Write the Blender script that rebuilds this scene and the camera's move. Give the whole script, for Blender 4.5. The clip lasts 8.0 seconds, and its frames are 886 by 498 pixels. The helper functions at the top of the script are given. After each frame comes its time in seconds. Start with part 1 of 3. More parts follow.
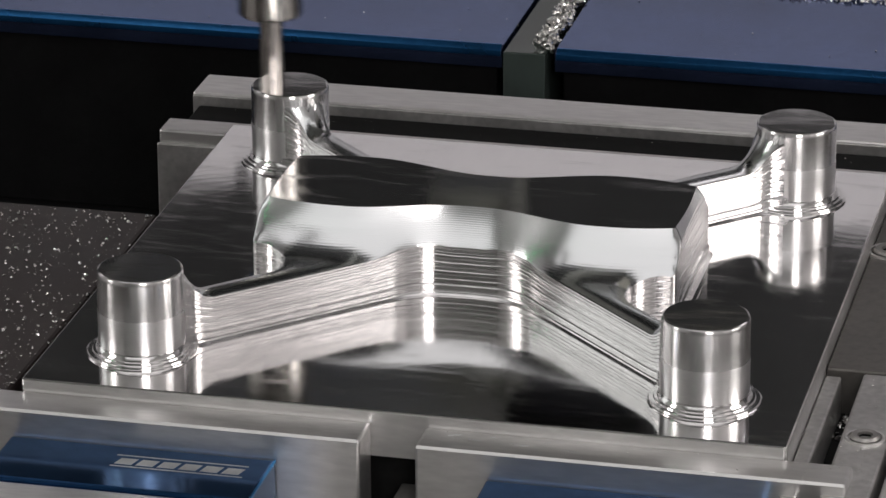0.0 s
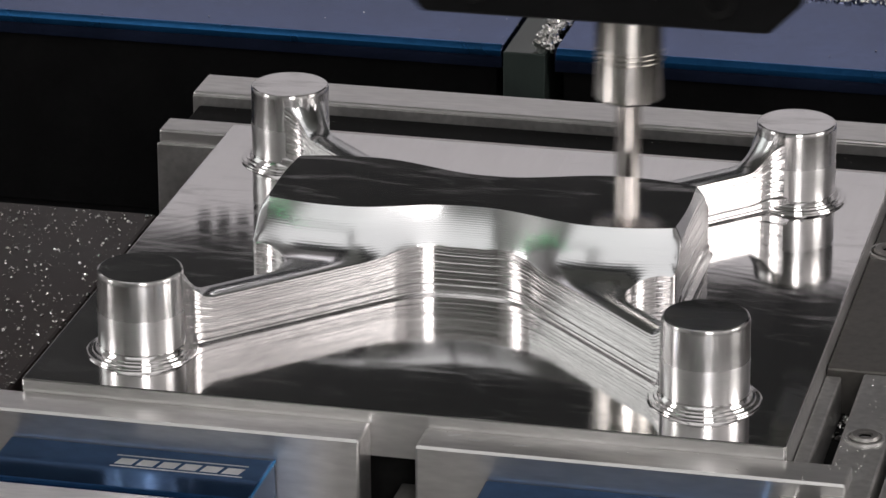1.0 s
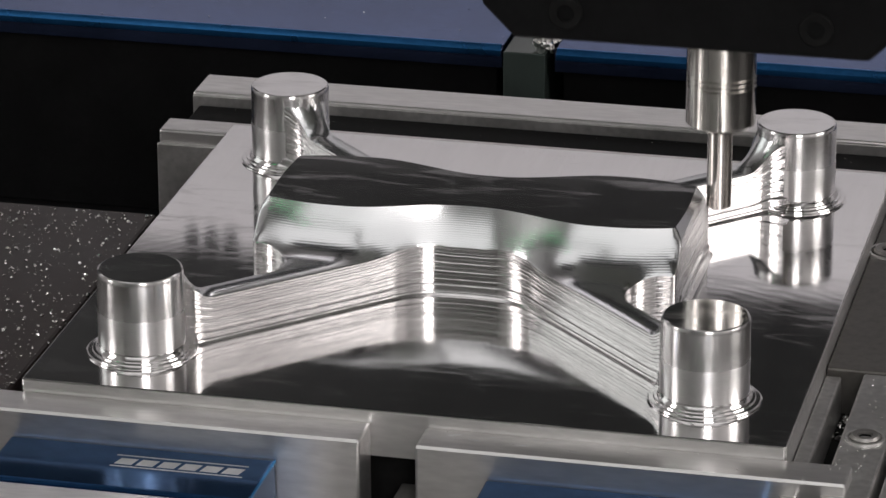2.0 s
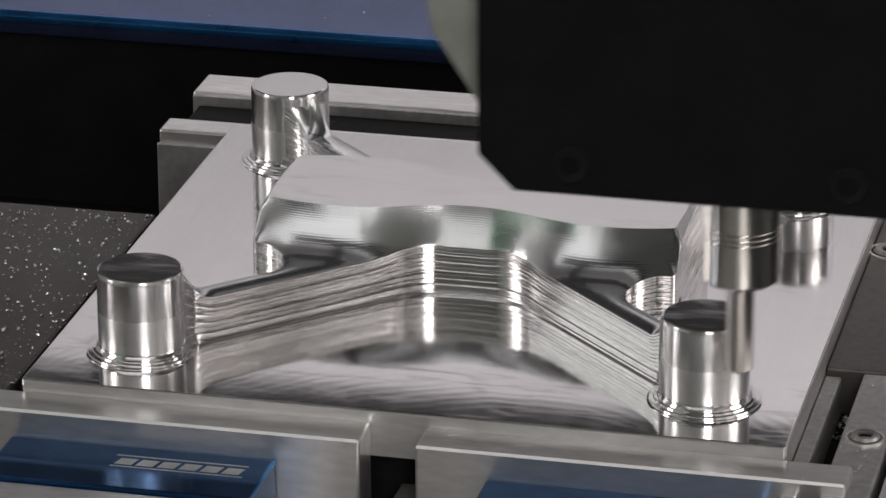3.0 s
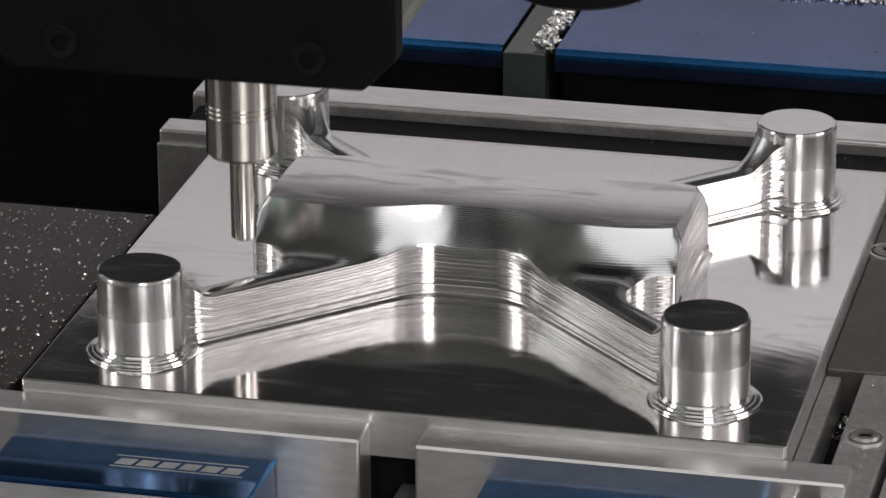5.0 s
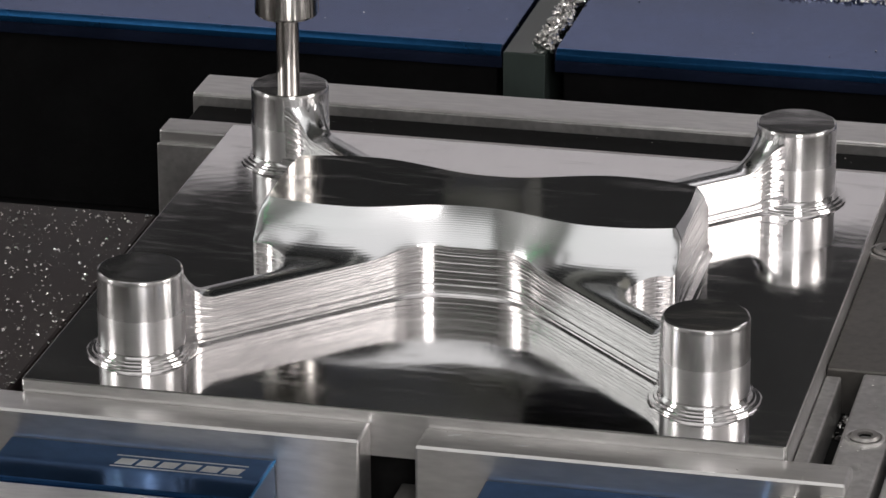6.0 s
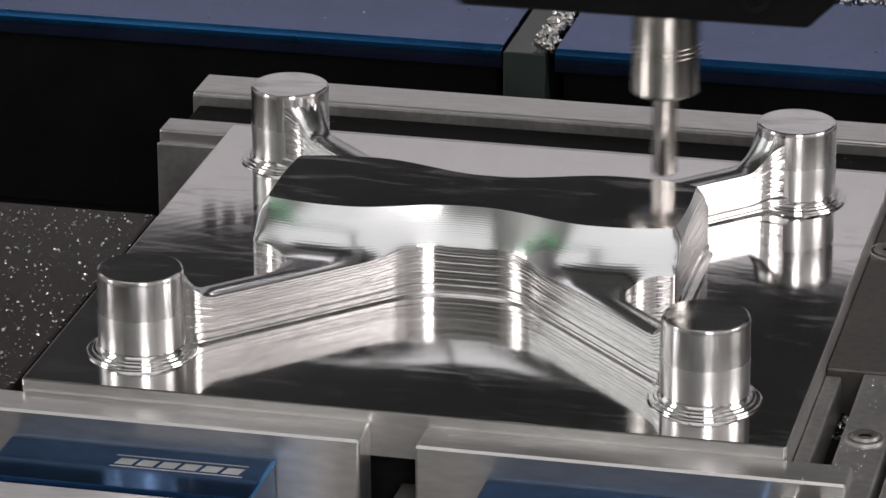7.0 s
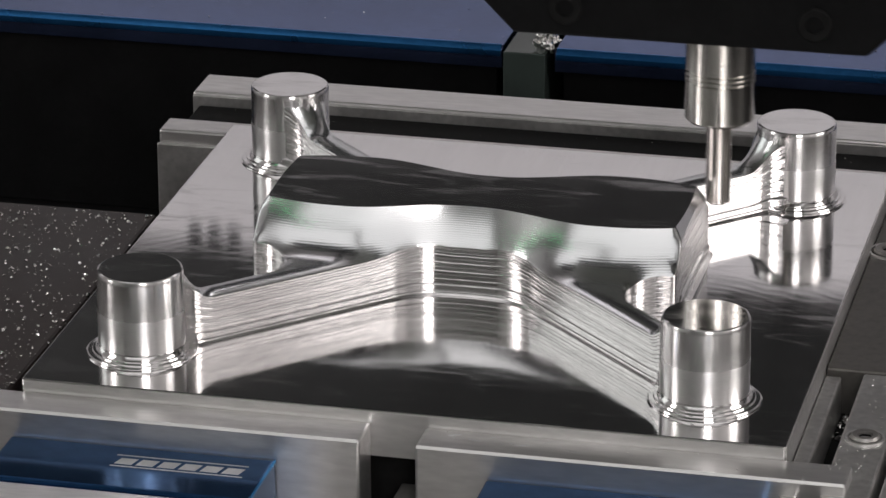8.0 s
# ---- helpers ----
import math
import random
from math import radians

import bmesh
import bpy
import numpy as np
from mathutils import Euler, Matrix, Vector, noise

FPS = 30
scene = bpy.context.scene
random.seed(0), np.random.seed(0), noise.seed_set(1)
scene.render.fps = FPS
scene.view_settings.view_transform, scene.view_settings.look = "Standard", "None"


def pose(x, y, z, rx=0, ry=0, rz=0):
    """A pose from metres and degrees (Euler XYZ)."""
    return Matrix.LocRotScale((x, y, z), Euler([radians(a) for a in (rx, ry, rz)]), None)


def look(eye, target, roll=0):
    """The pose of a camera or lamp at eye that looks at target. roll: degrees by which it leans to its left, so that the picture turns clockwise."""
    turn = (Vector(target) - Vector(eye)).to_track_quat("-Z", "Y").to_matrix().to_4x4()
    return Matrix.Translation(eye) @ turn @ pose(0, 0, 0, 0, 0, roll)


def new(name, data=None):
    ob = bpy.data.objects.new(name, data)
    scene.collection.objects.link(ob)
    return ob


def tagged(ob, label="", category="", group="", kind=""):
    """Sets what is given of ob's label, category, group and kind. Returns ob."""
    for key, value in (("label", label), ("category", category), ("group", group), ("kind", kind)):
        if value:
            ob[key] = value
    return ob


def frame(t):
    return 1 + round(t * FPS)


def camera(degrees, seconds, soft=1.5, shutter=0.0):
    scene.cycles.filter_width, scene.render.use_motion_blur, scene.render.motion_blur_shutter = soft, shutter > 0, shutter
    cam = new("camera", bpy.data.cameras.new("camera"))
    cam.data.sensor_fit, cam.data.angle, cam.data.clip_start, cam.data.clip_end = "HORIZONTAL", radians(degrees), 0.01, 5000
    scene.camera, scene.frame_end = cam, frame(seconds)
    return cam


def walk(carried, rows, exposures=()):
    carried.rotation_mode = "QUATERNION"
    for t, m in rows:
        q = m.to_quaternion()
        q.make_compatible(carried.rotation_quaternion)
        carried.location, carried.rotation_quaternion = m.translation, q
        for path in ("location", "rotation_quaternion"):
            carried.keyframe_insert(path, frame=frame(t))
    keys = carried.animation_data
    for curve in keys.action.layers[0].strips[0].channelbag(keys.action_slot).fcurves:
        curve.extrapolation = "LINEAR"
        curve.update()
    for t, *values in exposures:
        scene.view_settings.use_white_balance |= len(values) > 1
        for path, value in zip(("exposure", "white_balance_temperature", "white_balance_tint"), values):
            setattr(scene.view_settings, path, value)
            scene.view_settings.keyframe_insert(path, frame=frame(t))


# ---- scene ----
# The camera stands still beside the machine.
def camera_pose():
    yaw, pitch, roll = 0.2323, 0.37186, 0.00439
    fwd = Vector((-math.sin(yaw) * math.cos(pitch), math.cos(yaw) * math.cos(pitch), -math.sin(pitch)))
    eye = Vector((0.20935, -0.92657, 0.376))
    return look(eye, eye + fwd, -math.degrees(roll))


cam = camera(11.8765, 8.0, 1.5, 0.5)
walk(cam, [(0, camera_pose()), (8, camera_pose())])

# ---- light ----
world = bpy.data.worlds.new("World")
world.use_nodes = True
world.node_tree.nodes["Background"].inputs[0].default_value = (1, 0.98, 0.97, 1)
world.node_tree.nodes["Background"].inputs[1].default_value = 0.05
scene.world = world
scene.view_settings.exposure = 0.0


def area_lamp(name, eye, target, sx, sy, radiance, color=(1, 1, 1)):
    d = bpy.data.lights.new(name, "AREA")
    d.shape, d.size, d.size_y = "RECTANGLE", sx, sy
    d.energy, d.color = radiance * math.pi * sx * sy, color
    ob = new(name, d)
    ob.matrix_world = look(eye, target)
    return ob


# Work space panels assumed from reflections: ceiling, right, left, front; two rear fills are added
area_lamp("ceiling_light", (0.0, -0.4, 0.88), (0.0, -0.4, 0), 1.1, 1.1, 0.72, (1, 0.98, 0.98))
area_lamp("side_light_right", (0.66, -0.04, 0.25), (0, -0.0, 0.02), 0.27, 0.28, 4.0, (1, 0.96, 0.93))
# Second right panel, assumed from the bright rib wall.
area_lamp("side_light_front", (0.66, -0.35, 0.26), (0, -0.03, 0.0), 0.2, 0.3, 0.5, (1, 0.93, 0.91))
area_lamp("side_light_left", (-0.66, -0.3, 0.28), (0, -0.02, 0.0), 0.16, 0.34, 4.5, (1, 0.95, 0.94))
# Added fill without a known source; brightens the front right rib wall.
area_lamp("rear_side_fill", (-0.66, 0.13, 0.27), (0.03, -0.04, 0.0), 0.24, 0.3, 0.85, (0.96, 1, 0.97))
area_lamp("front_light", (0.45, -1.2, 0.62), (0.02, -0.02, 0), 0.34, 0.5, 8.5, (1, 0.96, 0.95))
# Added fill that washes the rear wall, screened from the workpiece.
area_lamp("rear_wall_fill", (0, 0.62, 0.86), (0, 0.72, 0.3), 1.3, 0.16, 9.4, (1, 0.96, 0.98))


# ---- materials ----
def material(name, color, rough=0.5, metal=0.0, grain=0.0, grain_scale=400.0, bump=0.0, bump_scale=800.0,
             stretch=(1, 1, 1), turn=0.0, color2=None, rough_var=0.1, spec=None):
    """Principled material with colour and gloss varied at two scales, and a fine relief; sizes in 1/m."""
    m = bpy.data.materials.new(name)
    m.use_nodes = True
    nt = m.node_tree
    b = nt.nodes["Principled BSDF"]
    b.inputs["Base Color"].default_value = (*color, 1)
    b.inputs["Roughness"].default_value = rough
    b.inputs["Metallic"].default_value = metal
    if spec is not None:
        b.inputs["Specular IOR Level"].default_value = spec
    tc = nt.nodes.new("ShaderNodeTexCoord")
    mp = nt.nodes.new("ShaderNodeMapping")
    mp.inputs["Scale"].default_value = stretch
    mp.inputs["Rotation"].default_value = (0, 0, radians(turn))
    nt.links.new(tc.outputs["Object"], mp.inputs["Vector"])

    def noise_node(scale, detail=4):
        n = nt.nodes.new("ShaderNodeTexNoise")
        n.inputs["Scale"].default_value = scale
        n.inputs["Detail"].default_value = detail
        nt.links.new(mp.outputs[0], n.inputs["Vector"])
        return n
    if grain:
        n1, n2 = noise_node(grain_scale), noise_node(grain_scale / 9)
        mix = nt.nodes.new("ShaderNodeMix")
        mix.data_type = "RGBA"
        add = nt.nodes.new("ShaderNodeMath")
        add.operation = "MULTIPLY"
        nt.links.new(n1.outputs["Fac"], add.inputs[0])
        nt.links.new(n2.outputs["Fac"], add.inputs[1])
        mr = nt.nodes.new("ShaderNodeMapRange")
        mr.inputs["From Min"].default_value, mr.inputs["From Max"].default_value = 0.12, 0.4
        nt.links.new(add.outputs[0], mr.inputs["Value"])
        c2 = color2 or tuple(c * (1 - grain) for c in color)
        mix.inputs["A"].default_value, mix.inputs["B"].default_value = (*c2, 1), (*color, 1)
        nt.links.new(mr.outputs[0], mix.inputs["Factor"])
        nt.links.new(mix.outputs["Result"], b.inputs["Base Color"])
        rr = nt.nodes.new("ShaderNodeMapRange")
        rr.inputs["To Min"].default_value = max(0.02, rough - rough_var)
        rr.inputs["To Max"].default_value = rough + rough_var
        nt.links.new(n2.outputs["Fac"], rr.inputs["Value"])
        nt.links.new(rr.outputs[0], b.inputs["Roughness"])
    if bump:
        n3 = noise_node(bump_scale, 3)
        bp = nt.nodes.new("ShaderNodeBump")
        bp.inputs["Strength"].default_value = 1
        bp.inputs["Distance"].default_value = bump
        nt.links.new(n3.outputs["Fac"], bp.inputs["Height"])
        nt.links.new(bp.outputs[0], b.inputs["Normal"])
    return m


def glow(name, color, strength):
    m = bpy.data.materials.new(name)
    m.use_nodes = True
    b = m.node_tree.nodes["Principled BSDF"]
    b.inputs["Base Color"].default_value = (*color, 1)
    b.inputs["Emission Color"].default_value = (*color, 1)
    b.inputs["Emission Strength"].default_value = strength
    return m


ALU = (0.86, 0.845, 0.845)
M_PLATE = material("milled_aluminium_plate", ALU, 0.07, 1, 0.06, 900, 0.0000013, 260, (1, 0.07, 1), 28, rough_var=0.04)
def ring_marks(mat, centre, scale, depth):
    """Arcs left by the face mill, added over the fine relief."""
    nt = mat.node_tree
    b = nt.nodes["Principled BSDF"]
    tc, mp, wv, bp = (nt.nodes.new(k) for k in ("ShaderNodeTexCoord", "ShaderNodeMapping", "ShaderNodeTexWave", "ShaderNodeBump"))
    mp.inputs["Location"].default_value = (-centre[0], -centre[1], 0)
    wv.wave_type, wv.rings_direction = "RINGS", "Z"
    wv.inputs["Scale"].default_value, wv.inputs["Distortion"].default_value = scale, 7
    wv.inputs["Detail"].default_value, wv.inputs["Detail Scale"].default_value = 2, 0.6
    bp.inputs["Strength"].default_value, bp.inputs["Distance"].default_value = 1, depth
    old = b.inputs["Normal"].links[0].from_socket
    nt.links.new(tc.outputs["Object"], mp.inputs["Vector"])
    nt.links.new(mp.outputs[0], wv.inputs["Vector"])
    nt.links.new(wv.outputs["Fac"], bp.inputs["Height"])
    nt.links.new(old, bp.inputs["Normal"])
    nt.links.new(bp.outputs[0], b.inputs["Normal"])


ring_marks(M_PLATE, (0.03, -0.135), 95, 0.0000015)


def wipe_streaks(mat, turn, squeeze, scale, low, high, gain):
    """Dull curved smears of dried coolant across the bright cut."""
    nt = mat.node_tree
    b = nt.nodes["Principled BSDF"]
    tc, mp, n, mr, add = (nt.nodes.new(k) for k in ("ShaderNodeTexCoord", "ShaderNodeMapping", "ShaderNodeTexNoise", "ShaderNodeMapRange", "ShaderNodeMath"))
    mp.inputs["Rotation"].default_value = (0, 0, math.radians(turn))
    mp.inputs["Scale"].default_value = squeeze
    n.inputs["Scale"].default_value, n.inputs["Detail"].default_value, n.inputs["Distortion"].default_value = scale, 5, 1.2
    mr.inputs["From Min"].default_value, mr.inputs["From Max"].default_value = low, high
    mr.inputs["To Max"].default_value = gain
    old = b.inputs["Roughness"].links[0].from_socket
    nt.links.new(tc.outputs["Object"], mp.inputs["Vector"])
    nt.links.new(mp.outputs[0], n.inputs["Vector"])
    nt.links.new(n.outputs["Fac"], mr.inputs["Value"])
    nt.links.new(old, add.inputs[0])
    nt.links.new(mr.outputs[0], add.inputs[1])
    nt.links.new(add.outputs[0], b.inputs["Roughness"])


wipe_streaks(M_PLATE, 35, (0.22, 1, 1), 240, 0.52, 0.75, 0.1)
wipe_streaks(M_PLATE, -20, (0.3, 1, 1), 60, 0.5, 0.75, 0.03)
M_TOP = material("face_milled_aluminium", ALU, 0.09, 1, 0.05, 700, 0.0000012, 260, (0.05, 1, 1), 3, rough_var=0.04)
wipe_streaks(M_TOP, 15, (0.25, 1, 1), 160, 0.52, 0.75, 0.17)
M_PIN = material("turned_aluminium", ALU, 0.13, 1, 0.08, 1500, 0.000002, 700, (0.4, 0.4, 3), rough_var=0.06)
def two_finishes(mat, split, low, high):
    """Gloss that changes at a ragged level where the finishing cut ended."""
    nt = mat.node_tree
    tc, sep, n = nt.nodes.new("ShaderNodeTexCoord"), nt.nodes.new("ShaderNodeSeparateXYZ"), nt.nodes.new("ShaderNodeTexNoise")
    n.inputs["Scale"].default_value = 900
    nt.links.new(tc.outputs["Object"], sep.inputs[0])
    nt.links.new(tc.outputs["Object"], n.inputs["Vector"])
    add = nt.nodes.new("ShaderNodeMath")
    add.operation, add.inputs[1].default_value = "MULTIPLY_ADD", 0.0006
    nt.links.new(n.outputs["Fac"], add.inputs[0])
    nt.links.new(sep.outputs["Z"], add.inputs[2])
    mr = nt.nodes.new("ShaderNodeMapRange")
    mr.inputs["From Min"].default_value, mr.inputs["From Max"].default_value = split, split + 0.0003
    mr.inputs["To Min"].default_value, mr.inputs["To Max"].default_value = low, high
    nt.links.new(add.outputs[0], mr.inputs["Value"])
    foot = nt.nodes.new("ShaderNodeMath")
    foot.operation, foot.inputs[1].default_value = "GREATER_THAN", 0.0026
    nt.links.new(sep.outputs["Z"], foot.inputs[0])
    mul = nt.nodes.new("ShaderNodeMix")
    mul.inputs[2].default_value = 0.14
    nt.links.new(foot.outputs[0], mul.inputs[0])
    nt.links.new(mr.outputs[0], mul.inputs[3])
    nt.links.new(mul.outputs[0], nt.nodes["Principled BSDF"].inputs["Roughness"])


two_finishes(M_PIN, 0.0108, 0.31, 0.22)


def turned_grain(mat, amount):
    """Lathe grooves run round the pin, so its gloss spreads along the axis."""
    nt = mat.node_tree
    tg = nt.nodes.new("ShaderNodeTangent")
    tg.direction_type, tg.axis = "RADIAL", "Z"
    b = nt.nodes["Principled BSDF"]
    b.inputs["Anisotropic"].default_value, b.inputs["Anisotropic Rotation"].default_value = amount, 0.25
    nt.links.new(tg.outputs[0], b.inputs["Tangent"])


M_WALL = material("rough_milled_aluminium", ALU, 0.2, 1, 0.25, 2600, 0.00004, 2600, (0.09, 0.09, 1.0), rough_var=0.1)
M_FLANK = material("ball_milled_aluminium", (0.84, 0.85, 0.86), 0.19, 1, 0.05, 900, 0.000006, 2600, (0.03, 0.03, 1.0), rough_var=0.04)
def cutter_lines(mat, scale, depth):
    """Fine level lines of the ball mill."""
    nt = mat.node_tree
    b = nt.nodes["Principled BSDF"]
    tc, wv, bp = (nt.nodes.new(k) for k in ("ShaderNodeTexCoord", "ShaderNodeTexWave", "ShaderNodeBump"))
    wv.bands_direction = "Z"
    wv.inputs["Scale"].default_value, wv.inputs["Distortion"].default_value = scale, 0.6
    bp.inputs["Distance"].default_value = depth
    old = b.inputs["Normal"].links[0].from_socket
    nt.links.new(tc.outputs["Object"], wv.inputs["Vector"])
    nt.links.new(wv.outputs["Fac"], bp.inputs["Height"])
    nt.links.new(old, bp.inputs["Normal"])
    nt.links.new(bp.outputs[0], b.inputs["Normal"])


cutter_lines(M_FLANK, 700, 0.000007)
M_JAW = material("satin_aluminium_jaw", (0.84, 0.825, 0.815), 0.35, 0.93, 0.2, 600, 0.000004, 1500, (0.25, 1, 1), rough_var=0.1)
# Greyer than the jaw aluminium: rails, side bar and front steps.
M_JAW_FACE = material("grey_aluminium_face", (0.6, 0.59, 0.58), 0.42, 0.9, 0.3, 500, 0.000006, 1200, rough_var=0.12)
M_STEEL = material("grey_vise_steel", (0.42, 0.405, 0.39), 0.4, 0.9, 0.25, 500, 0.000005, 1300, rough_var=0.1)
M_SIDE_BLOCK = material("dark_grey_side_steel", (0.15, 0.142, 0.132), 0.45, 0.6, 0.3, 500, 0.000005, 1300, rough_var=0.1)
M_GREY = material("dull_grey_steel", (0.2, 0.195, 0.185), 0.5, 0.7, 0.25, 500, 0.000005, 1300)
# Near-black for dark screws; paints the shade in slots, gaps and sockets.
M_DARK = material("dark_steel_and_slot_shade", (0.010, 0.010, 0.010), 0.7, 0.0, 0.5, 500, 0.00001, 900, spec=0.12)
M_BLUE = material("blue_anodised_aluminium", (0.038, 0.125, 0.31), 0.14, 0.95, 0.15, 700, 0.000002, 1500, rough_var=0.08)
# Duller blue puts the dark gantry's reflection into the rear vises' colour.
M_BLUE_DULL = material("dull_blue_anodised_aluminium", (0.1, 0.14, 0.29), 0.2, 0.9, 0.2, 500, 0.000003, 1500, rough_var=0.1)
# Stronger blues paint the light caught by the chamfers, dimmer at the rear.
M_BLUE_DIM_EDGE = material("dim_chamfer_highlight", (0.026, 0.15, 0.38), 0.3, 0.9, 0.2, 500)
M_BLUE_EDGE = material("blue_chamfer_highlight", (0.05, 0.35, 0.8), 0.25, 0.9, 0.1, 700)
M_MARK = material("engraved_silver_marking", (0.75, 0.76, 0.78), 0.4, 0.9, 0.1, 900)
M_TABLE = material("dark_machine_table", (0.042, 0.031, 0.029), 0.45, 0.1, 0.5, 250, 0.00002, 1500)
M_CHIP = material("bright_aluminium_chips", (0.85, 0.84, 0.82), 0.25, 1, 0.1, 900)
M_BLACK = material("black_housing_and_gaps", (0.0095, 0.0095, 0.010), 0.5, 0.2, 0.3, 600, 0.000004, 1500, spec=0.1)
M_BEAM = material("dark_gantry_paint", (0.03, 0.032, 0.033), 0.6, 0, 0.35, 60, 0.00001, 700)
M_TOOL = material("carbide_tool", (0.62, 0.58, 0.55), 0.2, 1, 0.12, 700, 0.000003, 900)
M_NUT = material("ground_steel_holder", (0.74, 0.715, 0.68), 0.16, 1, 0.12, 500, 0.000003, 900, (0.3, 0.3, 3))
turned_grain(M_PIN, 0.8)
turned_grain(M_NUT, 0.8)
M_HOSE = material("grey_translucent_plastic", (0.32, 0.33, 0.3), 0.35, 0, 0.3, 150, 0.00003, 300)
M_BEIGE = material("beige_painted_cover", (0.36, 0.35, 0.29), 0.5, 0, 0.15, 200)
M_REAR = material("light_grey_enclosure", (0.72, 0.71, 0.72), 0.6, 0, 0.06, 8, 0.00002, 60)
M_SIDE = material("grey_enclosure", (0.6, 0.585, 0.58), 0.6, 0, 0.15, 10, 0.00002, 60)
M_FLOOR = material("dark_grey_floor", (0.06, 0.06, 0.062), 0.6, 0, 0.3, 10, 0.00002, 60)
M_GREEN = glow("green_led", (0.08, 1.0, 0.3), 2.6)
M_GLASS = material("greenish_glass_edge", (0.07, 0.09, 0.083), 0.15, 0, 0.4, 60)


# ---- mesh helpers ----
def mesh_from(bm, name, mat, sharp=14):
    for e in bm.edges:
        if len(e.link_faces) == 2:
            e.smooth = e.calc_face_angle(0) < radians(sharp)
    for f in bm.faces:
        f.smooth = True
    me = bpy.data.meshes.new(name)
    bm.to_mesh(me)
    bm.free()
    me.materials.append(mat)
    return me


def part(name, bm, mat, parent=None, label="", at=(0, 0, 0), sharp=14):
    ob = new(name, mesh_from(bm, name, mat, sharp))
    ob.location = at
    if parent:
        ob.parent = parent
    if label:
        ob["label"] = label
    return ob


def thing(name, label, category, at=(0, 0, 0), group=""):
    ob = new(name)
    ob.empty_display_size = 0.01
    ob.location = at
    return tagged(ob, label, category, group)


def box(x0, x1, y0, y1, z0, z1, bevel=0.0004, segments=2):
    bm = bmesh.new()
    bmesh.ops.create_cube(bm, size=1)
    for v in bm.verts:
        v.co = Vector(((x0 + x1) / 2 + v.co.x * (x1 - x0), (y0 + y1) / 2 + v.co.y * (y1 - y0), (z0 + z1) / 2 + v.co.z * (z1 - z0)))
    if bevel:
        bmesh.ops.bevel(bm, geom=bm.edges[:], offset=bevel, segments=segments, affect="EDGES", profile=0.5)
    return bm


def prism(points, y0, y1, bevel=0.0004, axis="y"):
    """A plan of (a, b) points pushed along an axis: 'y' takes (x, z), 'x' takes (y, z), 'z' takes (x, y)."""
    bm = bmesh.new()

    def place(a, b, h):
        return {"y": (a, h, b), "x": (h, a, b), "z": (a, b, h)}[axis]
    lo = [bm.verts.new(place(a, b, y0)) for a, b in points]
    hi = [bm.verts.new(place(a, b, y1)) for a, b in points]
    n = len(points)
    bm.faces.new(lo)
    bm.faces.new(hi[::-1])
    for i in range(n):
        bm.faces.new((lo[i], hi[i], hi[(i + 1) % n], lo[(i + 1) % n]))
    bmesh.ops.recalc_face_normals(bm, faces=bm.faces[:])
    if bevel:
        bmesh.ops.bevel(bm, geom=bm.edges[:], offset=bevel, segments=2, affect="EDGES", profile=0.5)
    return bm


def revolve(profile, steps=64, bm=None):
    """(r, z) points turned round z; r = 0 closes an end."""
    bm = bm or bmesh.new()
    rings = []
    for r, z in profile:
        if r < 1e-7:
            rings.append([bm.verts.new((0, 0, z))])
        else:
            rings.append([bm.verts.new((r * math.cos(2 * math.pi * i / steps), r * math.sin(2 * math.pi * i / steps), z)) for i in range(steps)])
    for a, b in zip(rings, rings[1:]):
        for i in range(steps):
            j = (i + 1) % steps
            if len(a) == 1 and len(b) == 1:
                continue
            if len(a) == 1:
                bm.faces.new((a[0], b[i], b[j]))
            elif len(b) == 1:
                bm.faces.new((a[i], a[j], b[0]))
            else:
                bm.faces.new((a[i], a[j], b[j], b[i]))
    bmesh.ops.recalc_face_normals(bm, faces=bm.faces[:])
    return bm


def chip_mesh(name, placements, mat):
    """Many small faceted chips in one mesh."""
    bm = bmesh.new()
    bmesh.ops.create_icosphere(bm, subdivisions=1, radius=1)
    bm.verts.ensure_lookup_table()
    base = np.array([v.co[:] for v in bm.verts])
    tris = np.array([[v.index for v in f.verts] for f in bm.faces])
    bm.free()
    verts, faces = [], []
    for k, m in enumerate(placements):
        a = np.array(m)
        verts.append(base @ a[:3, :3].T + a[:3, 3])
        faces.append(tris + k * len(base))
    me = bpy.data.meshes.new(name)
    me.from_pydata(np.concatenate(verts).tolist(), [], np.concatenate(faces).tolist())
    me.materials.append(mat)
    return new(name, me)


